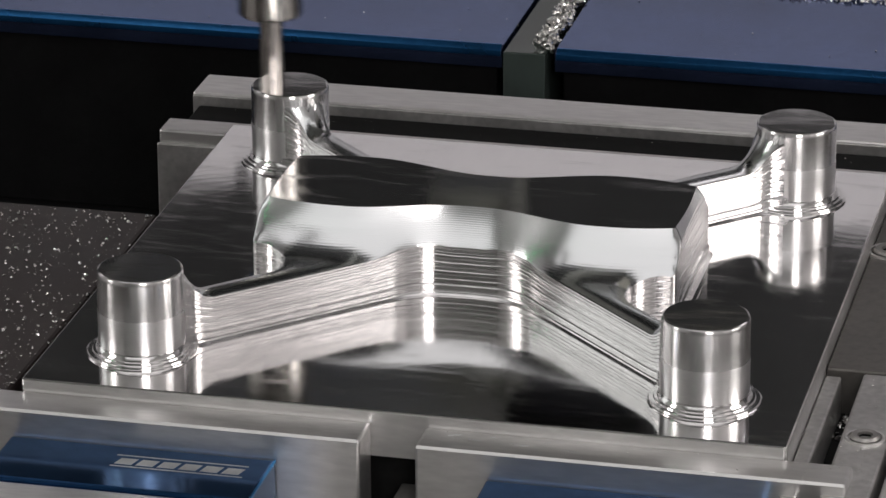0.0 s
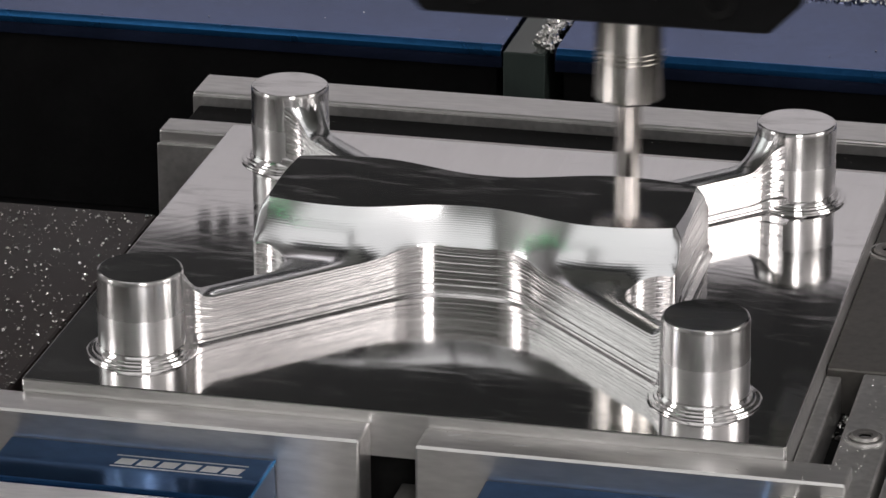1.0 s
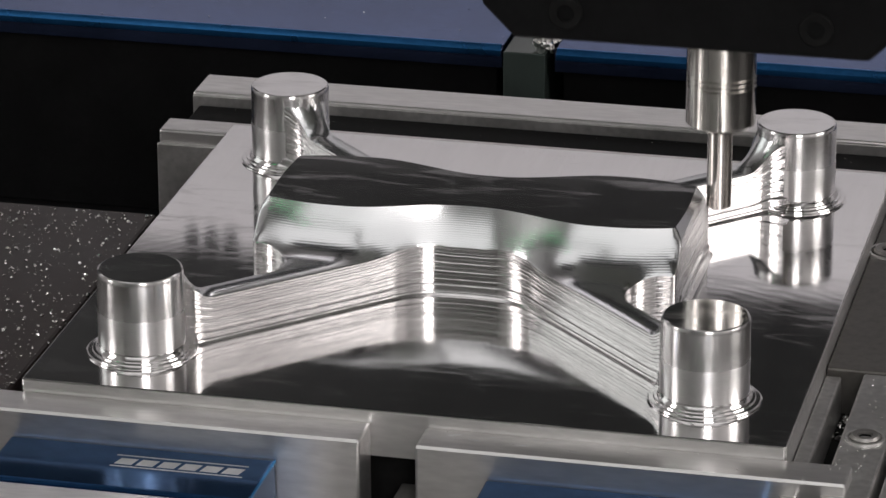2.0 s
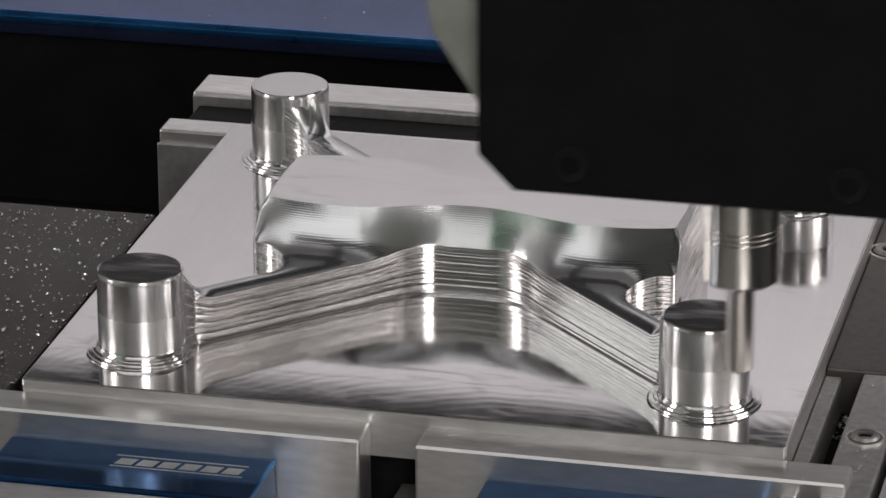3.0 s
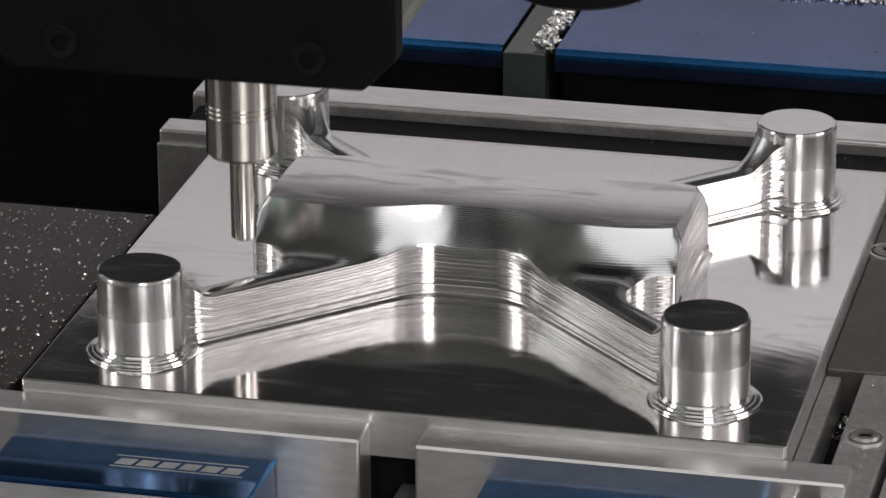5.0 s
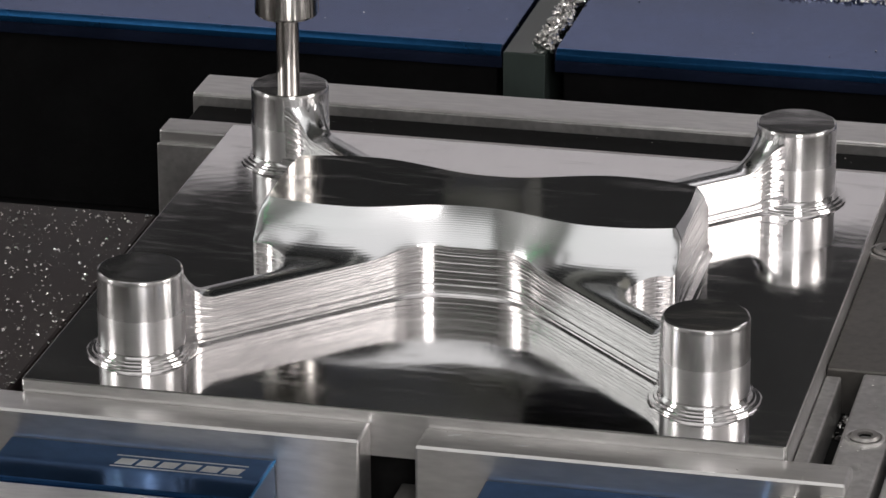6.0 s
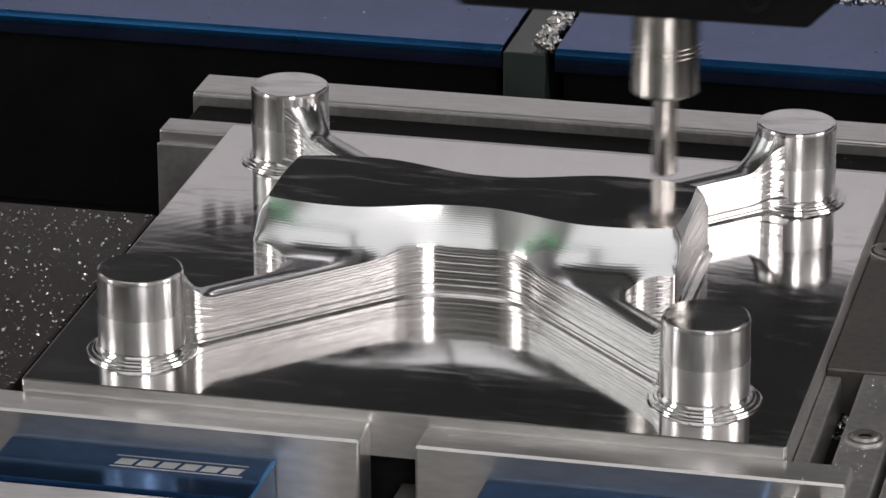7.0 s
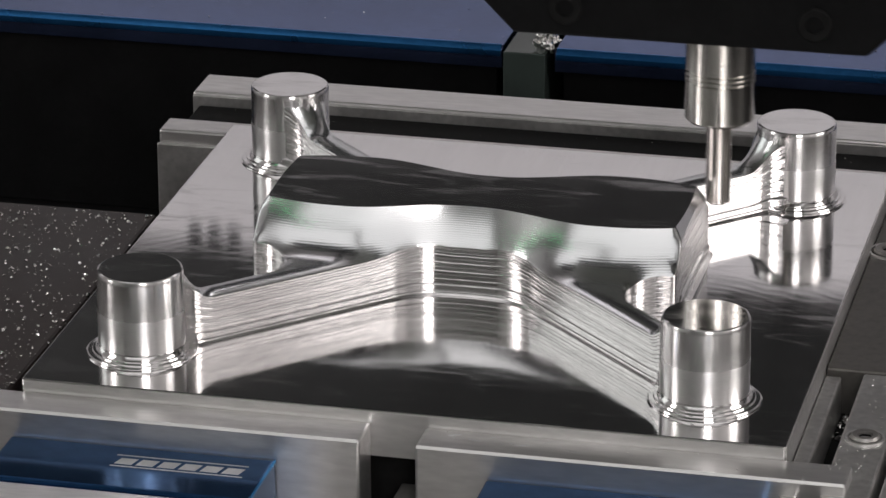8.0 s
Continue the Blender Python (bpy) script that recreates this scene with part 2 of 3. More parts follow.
# ---- enclosure ----
def build_enclosure():
    tagged(part("ceiling", box(-0.75, 0.75, -1.6, 0.85, 0.9, 0.92, 0), M_SIDE), "light grey ceiling of the machine's work space", "ceiling", kind="structure")
    tagged(part("wall_rear", box(-0.75, 0.75, 0.82, 0.84, -0.3, 0.9, 0), M_REAR), "light grey lit rear wall of the machine", "wall", kind="structure")
    tagged(part("wall_left", box(-0.77, -0.75, -1.6, 0.85, -0.3, 0.9, 0), M_SIDE), "light grey side wall of the machine", "wall", kind="structure")
    tagged(part("wall_right", box(0.75, 0.77, -1.6, 0.85, -0.3, 0.9, 0), M_SIDE), "light grey side wall of the machine", "wall", kind="structure")
    tagged(part("wall_front", box(-0.75, 0.75, -1.62, -1.6, -0.3, 0.9, 0), M_SIDE), "light grey front wall of the machine", "wall", kind="structure")
    tagged(part("floor", box(-0.75, 0.75, -1.6, 0.85, -0.32, -0.3, 0), M_FLOOR), "dark floor under the machine table", "floor", kind="structure")
    # Out of view; added to keep the rear lamp off the workpiece.
    tagged(part("rear_fill_baffle", box(-0.74, 0.74, 0.525, 0.53, 0.64, 0.9, 0), M_SIDE), "grey unseen baffle added in front of the rear wall's lamp", "lamp hood", kind="structure")


build_enclosure()

# ---- workpiece ----
TOP, ARM, PIN = 0.0203, 0.0112, 0.0653
RIB, END_X, END_Y, NOTCH = 0.0034, 0.0508, 0.0234, 0.009


def np_round_union(a, b, r):
    return np.maximum(r, np.minimum(a, b)) - np.hypot(np.maximum(r - a, 0), np.maximum(r - b, 0))


def plan_sdf(x, y):
    """Signed distance, about, to the plan of the X-shaped body (metres): crossed ribs, a block and round notches."""
    s = math.sqrt(0.5)

    def arm(px, py):
        u, v = (px + py) * s, (py - px) * s
        du = np.abs(u) - PIN / s
        return np.where(du > 0, np.hypot(du, v), np.abs(v)) - RIB
    ax, ay = np.abs(x), np.abs(y)
    hub = np.maximum(ax - 0.0145, ay - 0.0162 - 0.0011 * (ax / 0.0125) ** 2)
    d = np_round_union(np.minimum(arm(x, y), arm(x, -y)), hub, 0.0032)
    qx, qy = np.abs(ax - 0.036) - (END_X - 0.0374), ay - (END_Y - 0.0014)
    d = np.minimum(d, np.hypot(np.maximum(qx, 0), np.maximum(qy, 0)) + np.minimum(np.maximum(qx, qy), 0) - 0.0014)
    # the notch touches the block's long side and the rib's inner side
    dx, dy = ax - (END_Y + NOTCH + (RIB + NOTCH) / s), ay - (END_Y + NOTCH)
    d = np.where((ax > ay) & (dx < 0) & (dx + dy < 0), np.minimum(d, NOTCH - np.hypot(dx, dy)), d)
    pin = np.hypot(ax - PIN, ay - PIN) - 0.0097
    return np_round_union(d, pin, 0.0042)


def half_depth(x):
    """Half depth of the raised block's top along x: narrow waist, wide shoulders."""
    a = np.abs(x) * 1000
    w = np.clip((a - 2) / 28, 0, 1)
    w = w * w * (3 - 2 * w)
    e = np.clip((a - 32) / 17, 0, 1)
    return (10.6 + 6.4 * w - 2.7 * e * e) / 1000


def top_outline():
    pts = []
    xs = np.linspace(-0.049, 0.049, 131)
    for x in xs:
        pts.append((x, -float(half_depth(x))))
    for y in np.linspace(-float(half_depth(0.049)), float(half_depth(0.049)), 30)[1:-1]:
        pts.append((0.049 + 0.0006 * math.cos(y / 0.0143 * math.pi / 2), y))
    for x in xs[::-1]:
        pts.append((x, float(half_depth(x))))
    for y in np.linspace(float(half_depth(0.049)), -float(half_depth(0.049)), 30)[1:-1]:
        pts.append((-0.049 - 0.0006 * math.cos(y / 0.0143 * math.pi / 2), y))
    return np.array(pts)


def trace(level, step=0.0006):
    """The closed line on which the plan's distance is level, one chain of points."""
    n = int(0.19 / step)
    g = np.linspace(-0.095, 0.095, n)
    X, Y = np.meshgrid(g, g, indexing="ij")
    F = plan_sdf(X, Y) - level
    inside = F < 0
    segs = {}

    def cut(i, j, k, l):
        a, b = F[i, j], F[k, l]
        t = a / (a - b)
        return (g[i] + (g[k] - g[i]) * t, g[j] + (g[l] - g[j]) * t)
    cells = inside[:-1, :-1].astype(int) + inside[1:, :-1] * 2 + inside[1:, 1:] * 4 + inside[:-1, 1:] * 8
    for i, j in zip(*np.nonzero((cells > 0) & (cells < 15))):
        corners = ((i, j), (i + 1, j), (i + 1, j + 1), (i, j + 1))
        ins = [inside[c] for c in corners]
        ends = {}
        for k in range(4):
            a, b = corners[k], corners[(k + 1) % 4]
            if ins[k] != ins[(k + 1) % 4]:
                key = (min(a, b), max(a, b))
                ends[ins[k]] = (key, cut(*key[0], *key[1]))
        segs[ends[True][0]] = (ends[True][1], ends[False][0])
    first = next(iter(segs))
    out, key = [], first
    while True:
        out.append(segs[key][0])
        key = segs[key][1]
        if key == first:
            break
    out = np.array(out)
    keep = [0]
    for i in range(1, len(out)):
        if np.hypot(*(out[i] - out[keep[-1]])) > step * 0.6:
            keep.append(i)
    return out[keep]


def body_height(x, y, crease):
    """Height of the body's upper side outside the flat top."""
    d2 = np.min(np.hypot(crease[:, 0][None] - x[:, None], crease[:, 1][None] - y[:, None]), axis=1)
    inner = -plan_sdf(x, y)
    base = ARM - 0.0007 * np.clip(1 - inner / RIB, 0, 1) ** 2
    w = np.clip((np.abs(x) - 0.011) / 0.022, 0, 1)
    w = w * w * (3 - 2 * w)
    z = base + (TOP - base) * np.clip(1 - d2 / (0.0079 + 0.0069 * w), 0, 1) ** (1.6 + 0.6 * w)
    r = np.hypot(np.abs(x) - PIN, np.abs(y) - PIN)
    zp = base + 0.0072 * np.clip(1 - (r - 0.0098) / 0.0085, 0, 1) ** 2.3
    zp = np.where(r < 0.0098, base, zp)
    e = np.clip(1 - inner / 0.0004, 0, 1)
    return np.maximum(z, zp) - 0.00006 * (1 - np.sqrt(np.clip(1 - e * e, 0, 1)))


def build_workpiece():
    from mathutils.geometry import delaunay_2d_cdt
    work = thing("machined_workpiece", "shiny milled aluminium plate with an X-shaped body and four corner pins", "machined part")
    part("base_plate", box(-0.087, 0.087, -0.0872, 0.0872, -0.011, 0, 0.00025), M_PLATE, work, "flat mirror-like milled aluminium plate")
    part("sawn_edge", box(0.0868, 0.0873, -0.0868, 0.0868, -0.011, -0.0004, 0.0001), M_JAW, work, "matt sawn edge of the plate")
    part("sawn_edge", box(-0.0866, 0.0866, -0.0875, -0.087, -0.011, -0.0004, 0.0001), M_JAW, work, "matt sawn edge of the plate")
    outline, crease = trace(0.0), top_outline()
    rings = [trace(-d) for d in (0.00008, 0.0002, 0.0004, 0.0009, 0.0018)]
    extra = []
    nxt, prv = np.roll(crease, -1, 0), np.roll(crease, 1, 0)
    tan = nxt - prv
    nor = np.stack([tan[:, 1], -tan[:, 0]], 1) / np.linalg.norm(tan, axis=1)[:, None]
    for s in (0.0007, 0.0015, 0.0025, 0.0036, 0.0048, 0.0062, 0.0078, 0.0095, 0.0115, 0.0135, 0.0155, 0.0175):
        p = crease + nor * s
        dd = np.min(np.hypot(crease[:, 0][None] - p[:, 0][:, None], crease[:, 1][None] - p[:, 1][:, None]), axis=1)
        p = p[(dd > s * 0.97)]
        extra.append(p[plan_sdf(p[:, 0], p[:, 1]) < -0.0021])
    g = np.arange(-0.072, 0.0721, 0.0014)
    X, Y = [a.ravel() for a in np.meshgrid(g, g)]
    dd = np.min(np.hypot(crease[:, 0][None] - X[:, None], crease[:, 1][None] - Y[:, None]), axis=1)
    flat = (np.abs(X) < 0.049) & (np.abs(Y) < half_depth(X))
    m = (plan_sdf(X, Y) < -0.0023) & (dd > 0.0185) & ~flat
    extra.append(np.stack([X[m], Y[m]], 1))
    pts = np.concatenate([outline, crease] + rings + extra)
    no, nc = len(outline), len(crease)
    edges = [(i, (i + 1) % no) for i in range(no)] + [(no + i, no + (i + 1) % nc) for i in range(nc)]
    vs, es, fs, ov, oe, of = delaunay_2d_cdt([Vector(p) for p in pts], edges, [], 1, 1e-7)
    P = np.array([(v.x, v.y) for v in vs])
    is_crease = np.zeros(len(P), bool)
    on_rim = np.zeros(len(P), bool)
    for i, o in enumerate(ov):
        for k in o:
            if k < no:
                on_rim[i] = True
            elif k < no + nc:
                is_crease[i] = True
    Z = body_height(P[:, 0], P[:, 1], crease)
    Z[is_crease] = TOP
    bm, bt = bmesh.new(), bmesh.new()
    bv = {}
    tv = {}
    for f in fs:
        c = P[list(f)].mean(0)
        top = abs(c[0]) < 0.0497 and abs(c[1]) < float(half_depth(min(abs(c[0]), 0.049))) and all(is_crease[i] or (abs(P[i][0]) < 0.0497 and abs(P[i][1]) < float(half_depth(min(abs(P[i][0]), 0.049))) + 1e-6) for i in f)
        store, b = (tv, bt) if top else (bv, bm)
        for i in f:
            if i not in store:
                store[i] = b.verts.new((P[i][0], P[i][1], TOP if top else Z[i]))
        b.faces.new([store[i] for i in f])
    for b in (bm, bt):
        bmesh.ops.recalc_face_normals(b, faces=b.faces[:])
        if sum(f.normal.z for f in b.faces) < 0:
            bmesh.ops.reverse_faces(b, faces=b.faces[:])
    part("block_top", bt, M_TOP, work, "flat face-milled top of the raised block")
    part("block_flank", bm, M_FLANK, work, "smooth concave flank with fine milling lines", sharp=50)
    # side walls in shallow milling steps, with a stepped foot
    wall = bmesh.new()
    rim = outline
    zr = body_height(rim[:, 0], rim[:, 1], crease)
    nx = plan_sdf(rim[:, 0] + 1e-5, rim[:, 1]) - plan_sdf(rim[:, 0] - 1e-5, rim[:, 1])
    ny = plan_sdf(rim[:, 0], rim[:, 1] + 1e-5) - plan_sdf(rim[:, 0], rim[:, 1] - 1e-5)
    ln = np.hypot(nx, ny)
    nx, ny = nx / ln, ny / ln
    rng = random.Random(4)
    levels = [(1.0, 0.0)]
    grooves = {0.95: 0.00016, 0.885: 0.00012, 0.82: 0.00007, 0.74: 0.00003, 0.66: 0.00006, 0.56: 0.00003, 0.48: 0.00007,
               0.40: 0.00003, 0.31: 0.00006}
    for f, deep in grooves.items():
        off = rng.uniform(-0.00001, 0.000015)
        levels += [(f + 0.013, off), (f, off - deep), (f - 0.009, off + 0.00001)]
    levels += [(0.235, 0.0), (0.22, -0.0002), (0.2, 0.0003), (0.185, 0.00042), (0.09, 0.00045), (0.075, 0.0003), (0.06, 0.0006), (0.03, 0.0008), (0.0, 0.0013)]
    loops = []
    for f, off in levels:
        loops.append([wall.verts.new((x + a * off, y + b * off, z * f)) for x, y, z, a, b in zip(rim[:, 0], rim[:, 1], zr, nx, ny)])
    n = len(rim)
    for a, b in zip(loops, loops[1:]):
        for i in range(n):
            j = (i + 1) % n
            wall.faces.new((a[i], a[j], b[j], b[i]))
    bmesh.ops.recalc_face_normals(wall, faces=wall.faces[:])
    part("side_wall", wall, M_WALL, work, "stepped milled side wall with horizontal cutter lines", sharp=12)
    prof = [(0.0129, -0.0001), (0.0129, 0.0002), (0.0126, 0.0003), (0.0124, 0.0007), (0.0115, 0.0008), (0.0113, 0.0012), (0.0107, 0.0013),
            (0.0105, 0.0017), (0.0101, 0.0022), (0.01, 0.003), (0.01, 0.0106), (0.00995, 0.0107), (0.00995, 0.0190), (0.00987, 0.0197), (0.0097, 0.0201), (0.0093, 0.0203)]
    for sx, sy in ((-1, -1), (1, -1), (-1, 1), (1, 1)):
        pin = part("pin", revolve(prof, 96), M_PIN, work, "round turned pin with a stepped foot", (sx * PIN, sy * PIN, 0), sharp=28)
        part("pin_top", revolve([(0.00932, 0.0203), (0.0, 0.0203)], 96), M_TOP, pin, "flat mirror-like face")
    return work


build_workpiece()


# ---- clamping fixture ----
def cap_screw(name, at, r, label, rx=0):
    ob = thing(name, label, "screw", at, "socket head screws")
    bm = revolve([(r * 0.5, 0.0002), (r * 0.52, 0.0009), (r * 0.86, 0.001), (r, 0.0004), (r, -0.004)], 40)
    part("head", bm, M_STEEL, ob)
    sock = revolve([(0, -0.002), (r * 0.5, -0.002), (r * 0.5, 0.0003)], 6)
    part("socket", sock, M_DARK, ob, "dark hexagon socket")
    ring = revolve([(r * 1.12, -0.0006), (r * 1.14, 0.0003), (r * 1.3, 0.0003), (r * 1.32, -0.0006)], 40)
    part("recess", ring, M_JAW, ob)
    return ob


def build_fixture():
    # front jaws
    for x0, x1, lab in ((-0.15, -0.0057, "satin aluminium clamping jaw behind a blue block"), (0.0068, 0.1018, "scratched satin aluminium clamping jaw")):
        j = thing("clamping_jaw", lab, "vise jaw", group="front clamping jaws")
        if x0 > 0:
            rng = random.Random(5)
            for k in range(7):
                a, b, l = x0 + 0.004 + k * 0.0046 + rng.random() * 0.003, -0.094 + rng.random() * 0.004, 0.001 + rng.random() * 0.0022
                w = rng.choice((-0.0008, 0.0006, 0.001))
                part("scratch", prism([(a, b), (a + l, b + w), (a + l, b + w + 0.00016), (a, b + 0.00016)], -0.00285, -0.00276, 0, "z"), M_MARK, j, "fine bright scratch")
        # Separate chamfer strip along the jaw, in the jaw's own material.
        part("front_edge", prism([(-0.09865, -0.0036), (-0.09865, -0.0032), (-0.0982, -0.0026), (-0.0978, -0.0026), (-0.0978, -0.0036)], x0 + 0.0004, x1 - 0.0004, 0, "x"), M_JAW, j, "thin chamfered front edge strip")
        part("jaw_body", box(x0, x1, -0.0984, -0.0876, -0.045, -0.0028, 0.0007), M_JAW, j)
    # blue blocks in front of them
    for k, (x0, x1) in enumerate(((-0.086, -0.0247), (0.0229, 0.084))):
        b = thing("clamp_block", "blue anodised clamping block with a bare front", "clamp block", group="blue clamp blocks")
        part("block_body", prism([(-0.0988, -0.05), (-0.0988, -0.009), (-0.1205, -0.009), (-0.1205, -0.05)], x0, x1, 0.0006, "x"), M_BLUE, b)
        part("front_face", box(x0 + 0.0002, x1 - 0.0002, -0.135, -0.121, -0.05, -0.0098, 0.0005), M_JAW, b, "bare satin aluminium front")
        part("chamfer", box(x1 - 0.0003, x1 + 0.0002, -0.1203, -0.099, -0.0096, -0.0089, 0.0001), M_BLUE_EDGE, b, "blue edge with a painted highlight")
        if k == 0:
            build_marking(b, -0.0596, -0.1098)
    # vise bed
    bed = thing("vise_bed", "grey steel vise bed, shade painted near-black in its slots", "vise")
    # Seen only through the gaps, so its near-black colour holds their shade.
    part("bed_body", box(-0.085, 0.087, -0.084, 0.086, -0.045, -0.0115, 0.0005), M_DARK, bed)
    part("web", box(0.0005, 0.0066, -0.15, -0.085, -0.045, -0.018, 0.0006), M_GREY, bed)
    part("slot", box(-0.0056, 0.0004, -0.15, -0.085, -0.045, -0.03, 0.0003), M_DARK, bed, "slot with chips, its shade painted near-black")
    # Unseen grey slab, added to reflect light into the jaw fronts.
    part("front_reflector", box(-0.2, 0.16, -0.5, -0.0985, -0.072, -0.047, 0.001), M_JAW_FACE, bed)
    # right side: block, rail, slot, bar
    side = thing("side_block", "grey steel side block beside the workpiece", "vise part")
    part("block_body", box(0.0875, 0.16, -0.0292, 0.13, -0.045, -0.0052, 0.0005), M_SIDE_BLOCK, side)
    rail = thing("side_rail", "narrow bright rail beside a chip-filled slot", "rail")
    part("rail_body", box(0.0875, 0.0912, -0.16, -0.0305, -0.045, -0.0065, 0.0005), M_JAW_FACE, rail)
    slot = thing("slot_floor", "slot holding coolant and chips, its shade painted near-black", "slot")
    # The depth of the slot is darkened by colour.
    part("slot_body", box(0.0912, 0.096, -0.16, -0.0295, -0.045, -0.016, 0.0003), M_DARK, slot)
    bar = thing("side_bar", "grey aluminium bar with a recessed socket screw", "bar")
    part("bar_body", box(0.0962, 0.1068, -0.2, -0.0298, -0.045, -0.0055, 0.0006), M_JAW_FACE, bar)
    bar2 = thing("outer_rail", "bright edged outer rail of the vise", "rail")
    part("rail_body", box(0.1085, 0.14, -0.2, -0.0298, -0.045, -0.006, 0.0005), M_JAW, bar2)
    cap_screw("socket_screw", (0.0921, 0.0463, -0.0050), 0.0042, "shiny socket screw in the side block")
    cap_screw("socket_screw", (0.1016, -0.0667, -0.0053), 0.0034, "socket screw in a wet recess of the bar")
    # rear jaw, near-black filler for the shaded gap, and bar
    rj = thing("rear_jaw", "satin aluminium rear clamping jaw", "vise jaw")
    part("jaw_body", box(-0.1075, 0.15, 0.0875, 0.0972, -0.03, -0.003, 0.0006), M_JAW, rj)
    part("jaw_lip", box(-0.1078, -0.088, 0.0862, 0.0876, -0.03, -0.0065, 0.0003), M_JAW_FACE, rj)
    gap_fill = thing("rear_gap_fill", "near-black filler for the shaded gap between rear jaw and bar", "block")
    part("gap_fill_body", box(-0.1052, 0.15, 0.1016, 0.1174, -0.03, -0.0062, 0.0006), M_DARK, gap_fill)
    part("front_strip", box(-0.1046, 0.15, 0.0975, 0.1015, -0.03, -0.0070, 0.0004), M_DARK, gap_fill, "near-black front strip of the gap")
    rb = thing("rear_bar", "light satin aluminium bar at the rear", "bar")
    part("bar_body", box(-0.1073, 0.16, 0.1186, 0.1338, -0.03, -0.003, 0.0006), M_JAW, rb)
    part("bar_step", box(-0.1071, 0.16, 0.1176, 0.1187, -0.03, -0.0036, 0.0003), M_JAW_FACE, rb)


def build_marking(parent, x, y):
    """Plain bars in place of the maker's mark, between two thin lines."""
    z0, z1 = -0.0091, -0.00893
    for yy in (y, y + 0.0057):
        part("marking_line", box(x, x + 0.0302, yy, yy + 0.0005, z0, z1, 0), M_MARK, parent, "thin silver line")
    for k in range(6):
        a = x + 0.0006 + k * 0.0049
        lean = 0.0009
        part("marking_bar", prism([(a, y + 0.0013), (a + 0.0039, y + 0.0013), (a + 0.0039 + lean, y + 0.0045), (a + lean, y + 0.0045)], z0, z1, 0, "z"), M_MARK, parent, "plain silver bar")


build_fixture()


# ---- table and the vises behind ----
def build_table():
    t = part("machine_table", box(-0.6, -0.11, -0.6, 0.0915, -0.06, -0.0285, 0.001), M_TABLE)
    tagged(t, "dark machine table strewn with tiny chips", "table", kind="structure")
    # Near-black stands in for the unlit gaps behind and below the table.
    t2 = part("dark_gap_bed", box(-0.7, 0.7, -0.7, 0.75, -0.12, -0.075, 0.001), M_BLACK)
    tagged(t2, "near-black bed standing in for the dark gaps below", "bed", kind="structure")
    rng = random.Random(7)
    chips = []
    for k in range(4200):
        x, y = rng.uniform(-0.19, -0.082), rng.uniform(-0.09, 0.09)
        if x > -0.089:
            continue
        r = 0.0002 * (0.5 + rng.random() ** 4 * 2.6)
        m = Matrix.Translation((x, y, -0.0285 + r * 0.5)) @ Euler((rng.random() * 6, rng.random() * 6, rng.random() * 6)).to_matrix().to_4x4() @ Matrix.Diagonal((r, r * rng.uniform(0.5, 1.6), r * 0.6, 1))
        chips.append(m)
    tagged(chip_mesh("chips", chips, M_CHIP), "tiny bright aluminium chips scattered on the table", "chips", kind="stuff")


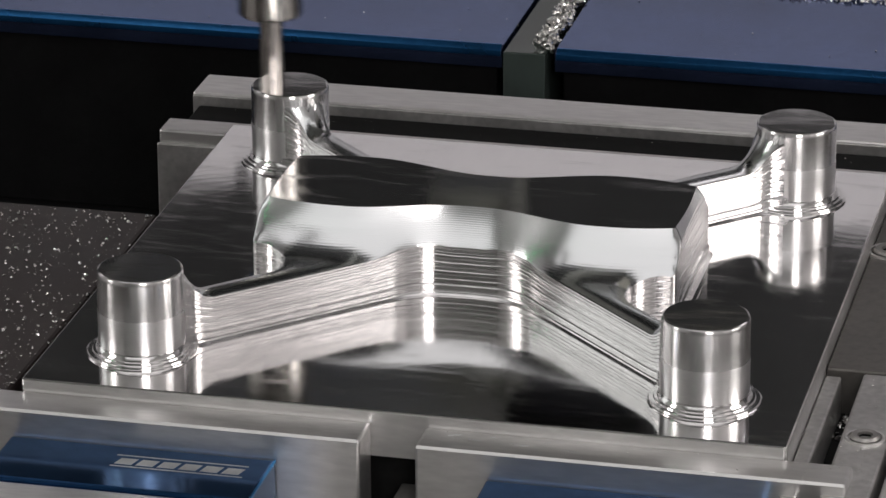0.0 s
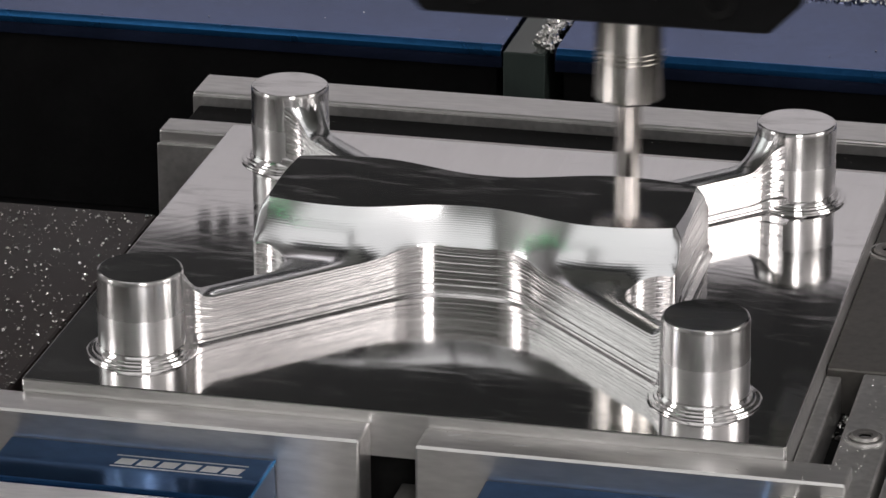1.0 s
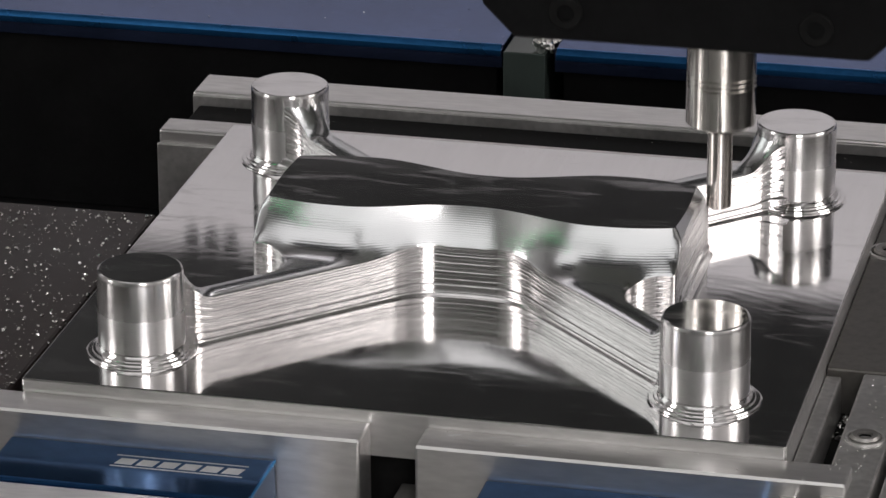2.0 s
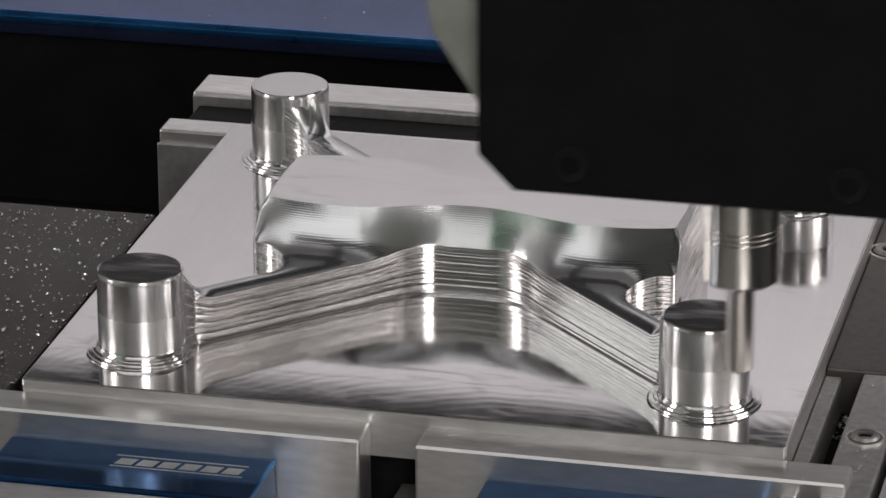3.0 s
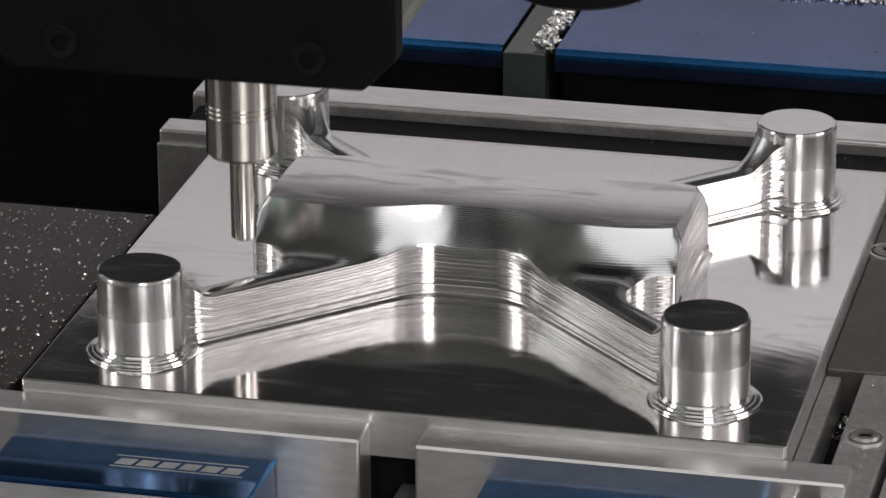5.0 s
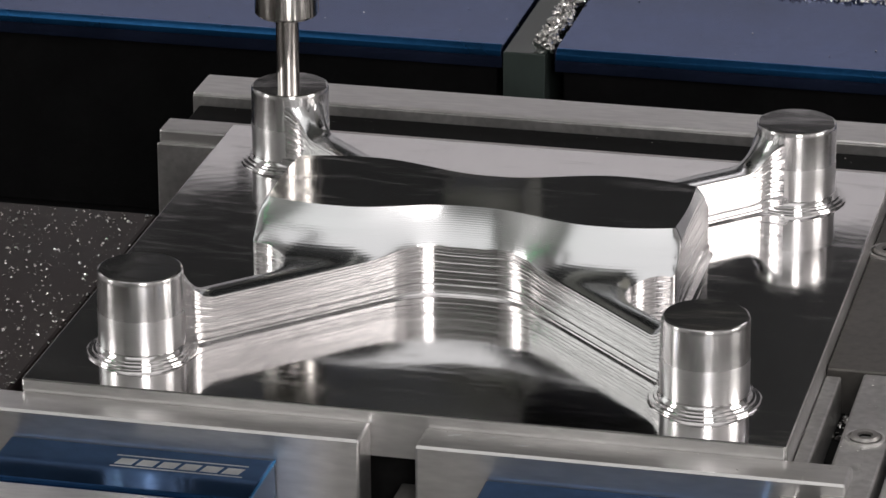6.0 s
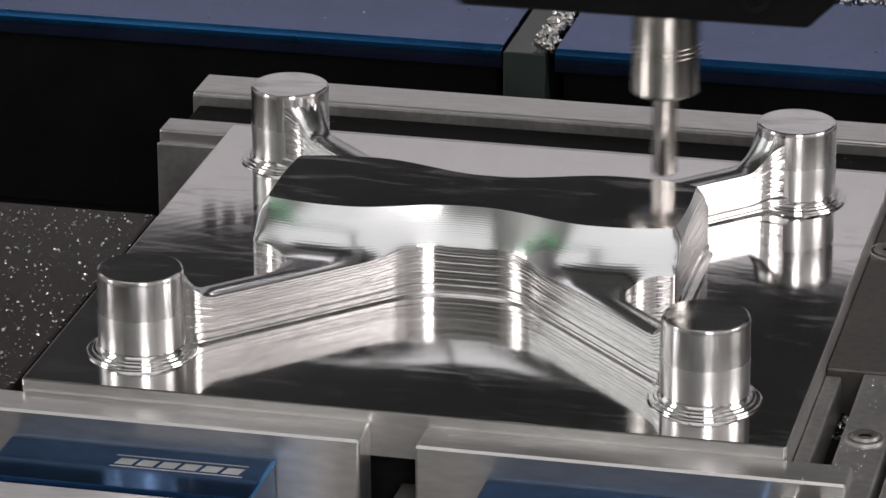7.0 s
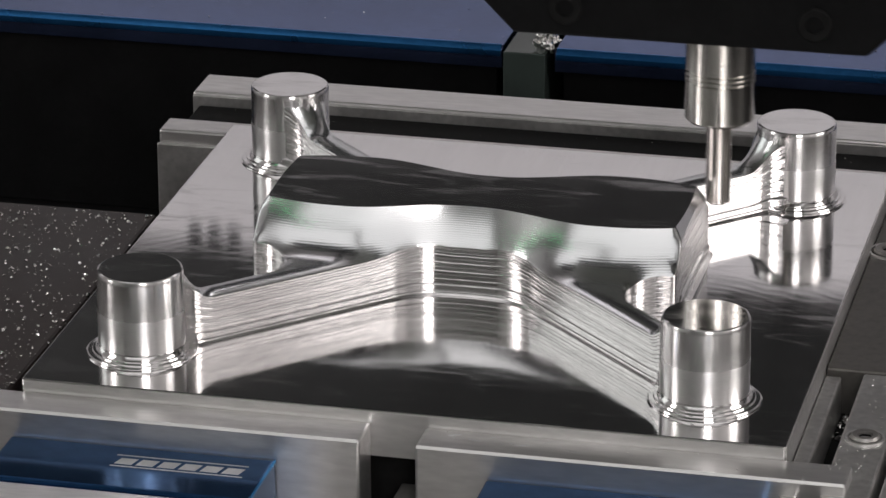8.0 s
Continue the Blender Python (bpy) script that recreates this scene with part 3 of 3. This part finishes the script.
def build_rear_vises():
    z = -0.015
    for x0, x1, lab in ((-0.42, -0.0415, "blue anodised block of another vise"), (-0.026, 0.4, "blue anodised block with specks of chips")):
        v = thing("blue_vise", lab, "vise", group="blue vises behind")
        part("block_body", prism([(0.2085, z - 0.0065), (0.2085, z - 0.0012), (0.2102, z), (0.33, z), (0.33, z - 0.0065)], x0, x1, 0.0003, "x"), M_BLUE_DULL, v)
        part("front_edge", prism([(0.2082, z - 0.0028), (0.2082, z - 0.0011), (0.2100, z + 0.0002), (0.2108, z + 0.0002), (0.2108, z - 0.0028)], x0 + 0.0004, x1 - 0.0004, 0.0001, "x"), M_BLUE_DIM_EDGE, v, "blue chamfered edge with a painted highlight")
        # Fills the dark gap under the blue block with near-black.
        part("foot", box(x0 + 0.002, x1 - 0.002, 0.211, 0.33, -0.075, z - 0.0066, 0.0005), M_BLACK, v, "near-black filler for the gap under the block")
    rng = random.Random(11)

    def scatter(name, label, n, xr, yr, z, r):
        chips = []
        for k in range(n):
            q = r * (0.5 + rng.random() ** 2)
            m = Matrix.Translation((rng.uniform(*xr), rng.uniform(*yr), z + q * 0.4)) @ Euler((rng.random() * 6, rng.random() * 6, rng.random() * 6)).to_matrix().to_4x4() @ Matrix.Diagonal((q, q * rng.uniform(0.4, 1.5), q * 0.5, 1))
            chips.append(m)
        tagged(chip_mesh(name, chips, M_CHIP), label, "chips", kind="stuff")
    scatter("chip_dust", "sparse bright specks lying on the blue vises", 70, (-0.25, 0.09), (0.212, 0.27), -0.0149, 0.00025)
    scatter("chip_ridge", "dense row of bright chips behind a blue vise", 500, (0.03, 0.12), (0.2705, 0.282), -0.0149, 0.0011)
    scatter("slot_chips", "wet curled chips lying in the slot", 45, (0.0914, 0.0958), (-0.046, -0.0315), -0.0158, 0.0007)
    scatter("bar_chips", "tiny specks on the side bar", 50, (0.0965, 0.1065), (-0.09, -0.031), -0.0054, 0.0002)
    scatter("gap_chips", "small bright chips along the near-black rear gap", 60, (-0.1, 0.14), (0.099, 0.1172), -0.0061, 0.00022)
    scatter("jaw_chips", "tiny specks on the front of the jaw", 30, (0.009, 0.1), (-0.098, -0.0885), -0.0027, 0.00014)
    scatter("table_chip_clump", "pale clump of chips on the machine table", 60, (-0.1345, -0.1285), (-0.017, -0.011), -0.0284, 0.0009)
    g = thing("glass_strip", "greenish upright strip between the blue vises", "strip")
    part("strip_body", box(-0.0408, -0.0285, 0.2065, 0.34, -0.07, -0.0158, 0.0004), M_GLASS, g)
    heap = []
    rng = random.Random(3)
    for k in range(420):
        m = Matrix.Translation((rng.uniform(-0.0325, -0.0268), rng.uniform(0.2095, 0.33), -0.0155 + rng.random() * 0.002)) @ Euler((rng.random() * 6, rng.random() * 6, 0)).to_matrix().to_4x4() @ Matrix.Diagonal((0.0016, 0.001, 0.0006, 1))
        heap.append(m)
    tagged(chip_mesh("chip_heap", heap, M_CHIP), "heap of bright chips in the gap between vises", "chips", kind="stuff")


build_table()
build_rear_vises()


# ---- spindle head, tool and gantry ----
def build_head():
    """Origin: on the tool's axis at the level of the plate."""
    h = thing("spindle_head", "black milling spindle head with a steel tool holder", "spindle")
    w, c = 0.048, 0.0075
    z0, zt = 0.0695, 0.33
    pts = [(-w, zt), (-w, z0 + c), (-w + c, z0), (w - c, z0), (w, z0 + c), (w, zt)]
    part("front_cover", prism(pts, -0.0445, -0.037, 0.0008), M_BLACK, h, "matt black chamfered front cover")
    for x in (-0.0285, 0.0285):
        bm = revolve([(0, -0.001), (0.002, -0.001), (0.002, 0.0006), (0.0036, 0.0007), (0.004, 0.0002), (0.004, -0.001)], 32)
        s = part("screw", bm, M_DARK, h, "dark socket screw", (x, -0.0446, z0 + 0.0068))
        s.rotation_euler = (radians(90), 0, 0)
    pts = [(-0.064, zt), (-0.063, 0.118), (-0.060, 0.1), (-0.047, 0.08), (-0.04, 0.076), (0.04, 0.076), (0.047, 0.08), (0.060, 0.1), (0.063, 0.118), (0.064, zt)]
    part("shroud", prism(pts, -0.0365, 0.045, 0.002), M_HOSE, h, "grey translucent tapered shroud")
    bm = revolve([(0.0, 0.0), (0.015, 0.0), (0.018, 0.0015), (0.019, 0.005), (0.019, 0.14), (0.0, 0.14)], 48)
    part("probe_cylinder", bm, M_BLACK, h, "black cylinder with a rounded end", (0.0755, 0.025, 0.0735))
    pts = [(0.1, 0.24), (0.1, 0.091), (0.133, 0.086), (0.15, 0.103), (0.152, 0.24)]
    part("cover", prism(pts, 0.0, 0.018, 0.0015), M_BEIGE, h, "beige chamfered cover")
    part("light_arm", box(-0.31, -0.062, -0.1585, -0.15, 0.3, 0.31, 0.001), M_BEAM, h, "dark arm of the status light")
    part("arm_post", box(-0.07, -0.055, -0.1495, -0.03, 0.3, 0.31, 0.001), M_BEAM, h)
    # Unseen backing, added to stop the green glow reaching the beam.
    lamp = part("light_shield", box(-0.412, -0.248, -0.1635, -0.159, 0.258, 0.432, 0.001), M_BEAM, h, "dark unseen shield added behind the status light")
    part("status_light", box(-0.41, -0.25, -0.168, -0.164, 0.26, 0.43, 0.0015), M_GREEN, lamp, "glowing green status light")
    part("bracket", box(0.03, 0.052, 0.045, 0.07, 0.066, 0.2, 0.001), M_HOSE, h, "grey plastic bracket")
    return h


def build_rotor(head):
    bm = revolve([(0, 0.0362), (0.0045, 0.0362), (0.0075, 0.0364), (0.0083, 0.0372), (0.0083, 0.0466), (0.0081, 0.0468), (0.0083, 0.047), (0.0083, 0.0478), (0.0081, 0.048), (0.0083, 0.0482),
                  (0.0083, 0.049), (0.0081, 0.0492), (0.0083, 0.0494), (0.0083, 0.074), (0, 0.074)], 64)
    part("tool_holder", bm, M_NUT, head, "ground steel tool holder with three fine grooves", sharp=20)
    bm = revolve([(0, 0.0152), (0.0022, 0.0152), (0.003, 0.0158), (0.003, 0.0362), (0, 0.0362)], 32)
    part("end_mill", bm, M_TOOL, head, "slim steel end mill", sharp=30)


def build_gantry():
    g = thing("gantry_beam", "dark painted gantry beam behind the spindle", "gantry")
    part("beam", prism([(0.25, 0.107), (0.25, 0.27), (0.33, 0.27), (0.33, 0.16)], -0.7, 0.7, 0.002, "x"), M_BEAM, g)
    part("carriage", box(-0.2, 0.5, 0.03, 0.12, 0.4, 0.6, 0.003), M_BEAM, g, "dark carriage behind the spindle")
    for x in (-0.1417, -0.148, -0.1543):
        part("nozzle", box(x - 0.0021, x + 0.0021, 0.2515, 0.256, 0.1025, 0.114, 0.0018, 3), M_BEAM, g, "short dark coolant nozzle")
    for x in (-0.1, 0.4):
        part("strut", prism([(0.1, 0.41), (0.12, 0.45), (0.29, 0.29), (0.27, 0.26)], x, x + 0.03, 0.001, "x"), M_BEAM, g)
    return g


head = build_head()
build_rotor(head)
gantry = build_gantry()


def motions():
    # tool axis, in mm: round each pin, along the waisted sides of the block
    path = [(0, -71.9, 72.3), (0.2, -50.6, 61.1), (0.4, -41.5, 42.4), (0.6, -21.3, 21.6), (0.8, 4.3, 18.2), (1, 29.6, 28.8), (1.2, 49.5, 48.0), (1.5, 70.8, 74.2), (1.7, 70.2, 48.0), (1.85, 48.0, 34.0), (1.98, 53.0, 19.0), (2.1, 55.5, 5.0), (2.3, 55.5, -15.0), (2.55, 50.0, -36.0), (2.8, 65.9, -61.8), (2.9, 77.5, -67.0), (3, 75.5, -82.6), (3.1, 61.9, -86.0), (3.2, 53.1, -70.3), (3.4, 41.3, -48.8), (3.5, 34.2, -43.2), (3.6, 21.6, -31.3), (3.8, -6.6, -24.8), (4, -30.0, -41.5), (4.2, -48.8, -62.4), (4.4, -62.4, -84.2), (4.5, -72.0, -80.8), (4.6, -75.2, -61.2), (4.7, -65.4, -59.1), (4.95, -50.0, -36.0), (5.2, -55.5, -14.0), (5.4, -55.5, 8.0), (5.58, -50.0, 34.0), (5.7, -56.0, 46.0), (5.8, -67.6, 49.9), (6, -67.9, 73.3), (6.2, -51.1, 55.0), (6.5, -27.1, 28.8), (6.8, 15.3, 19.3), (7, 37.4, 35.0), (7.2, 52.6, 59.8), (7.4, 71.3, 73.4), (7.5, 77.9, 59.8), (7.6, 70.0, 47.9), (7.7, 58.9, 47.3), (7.8, 46.4, 35.6), (8, 53.6, 18.1)]
    walk(head, [(t, pose(x / 1000, y / 1000, 0)) for t, x, y in path])
    walk(gantry, [(t, pose(0, y / 1000, 0)) for t, x, y in path])


motions()
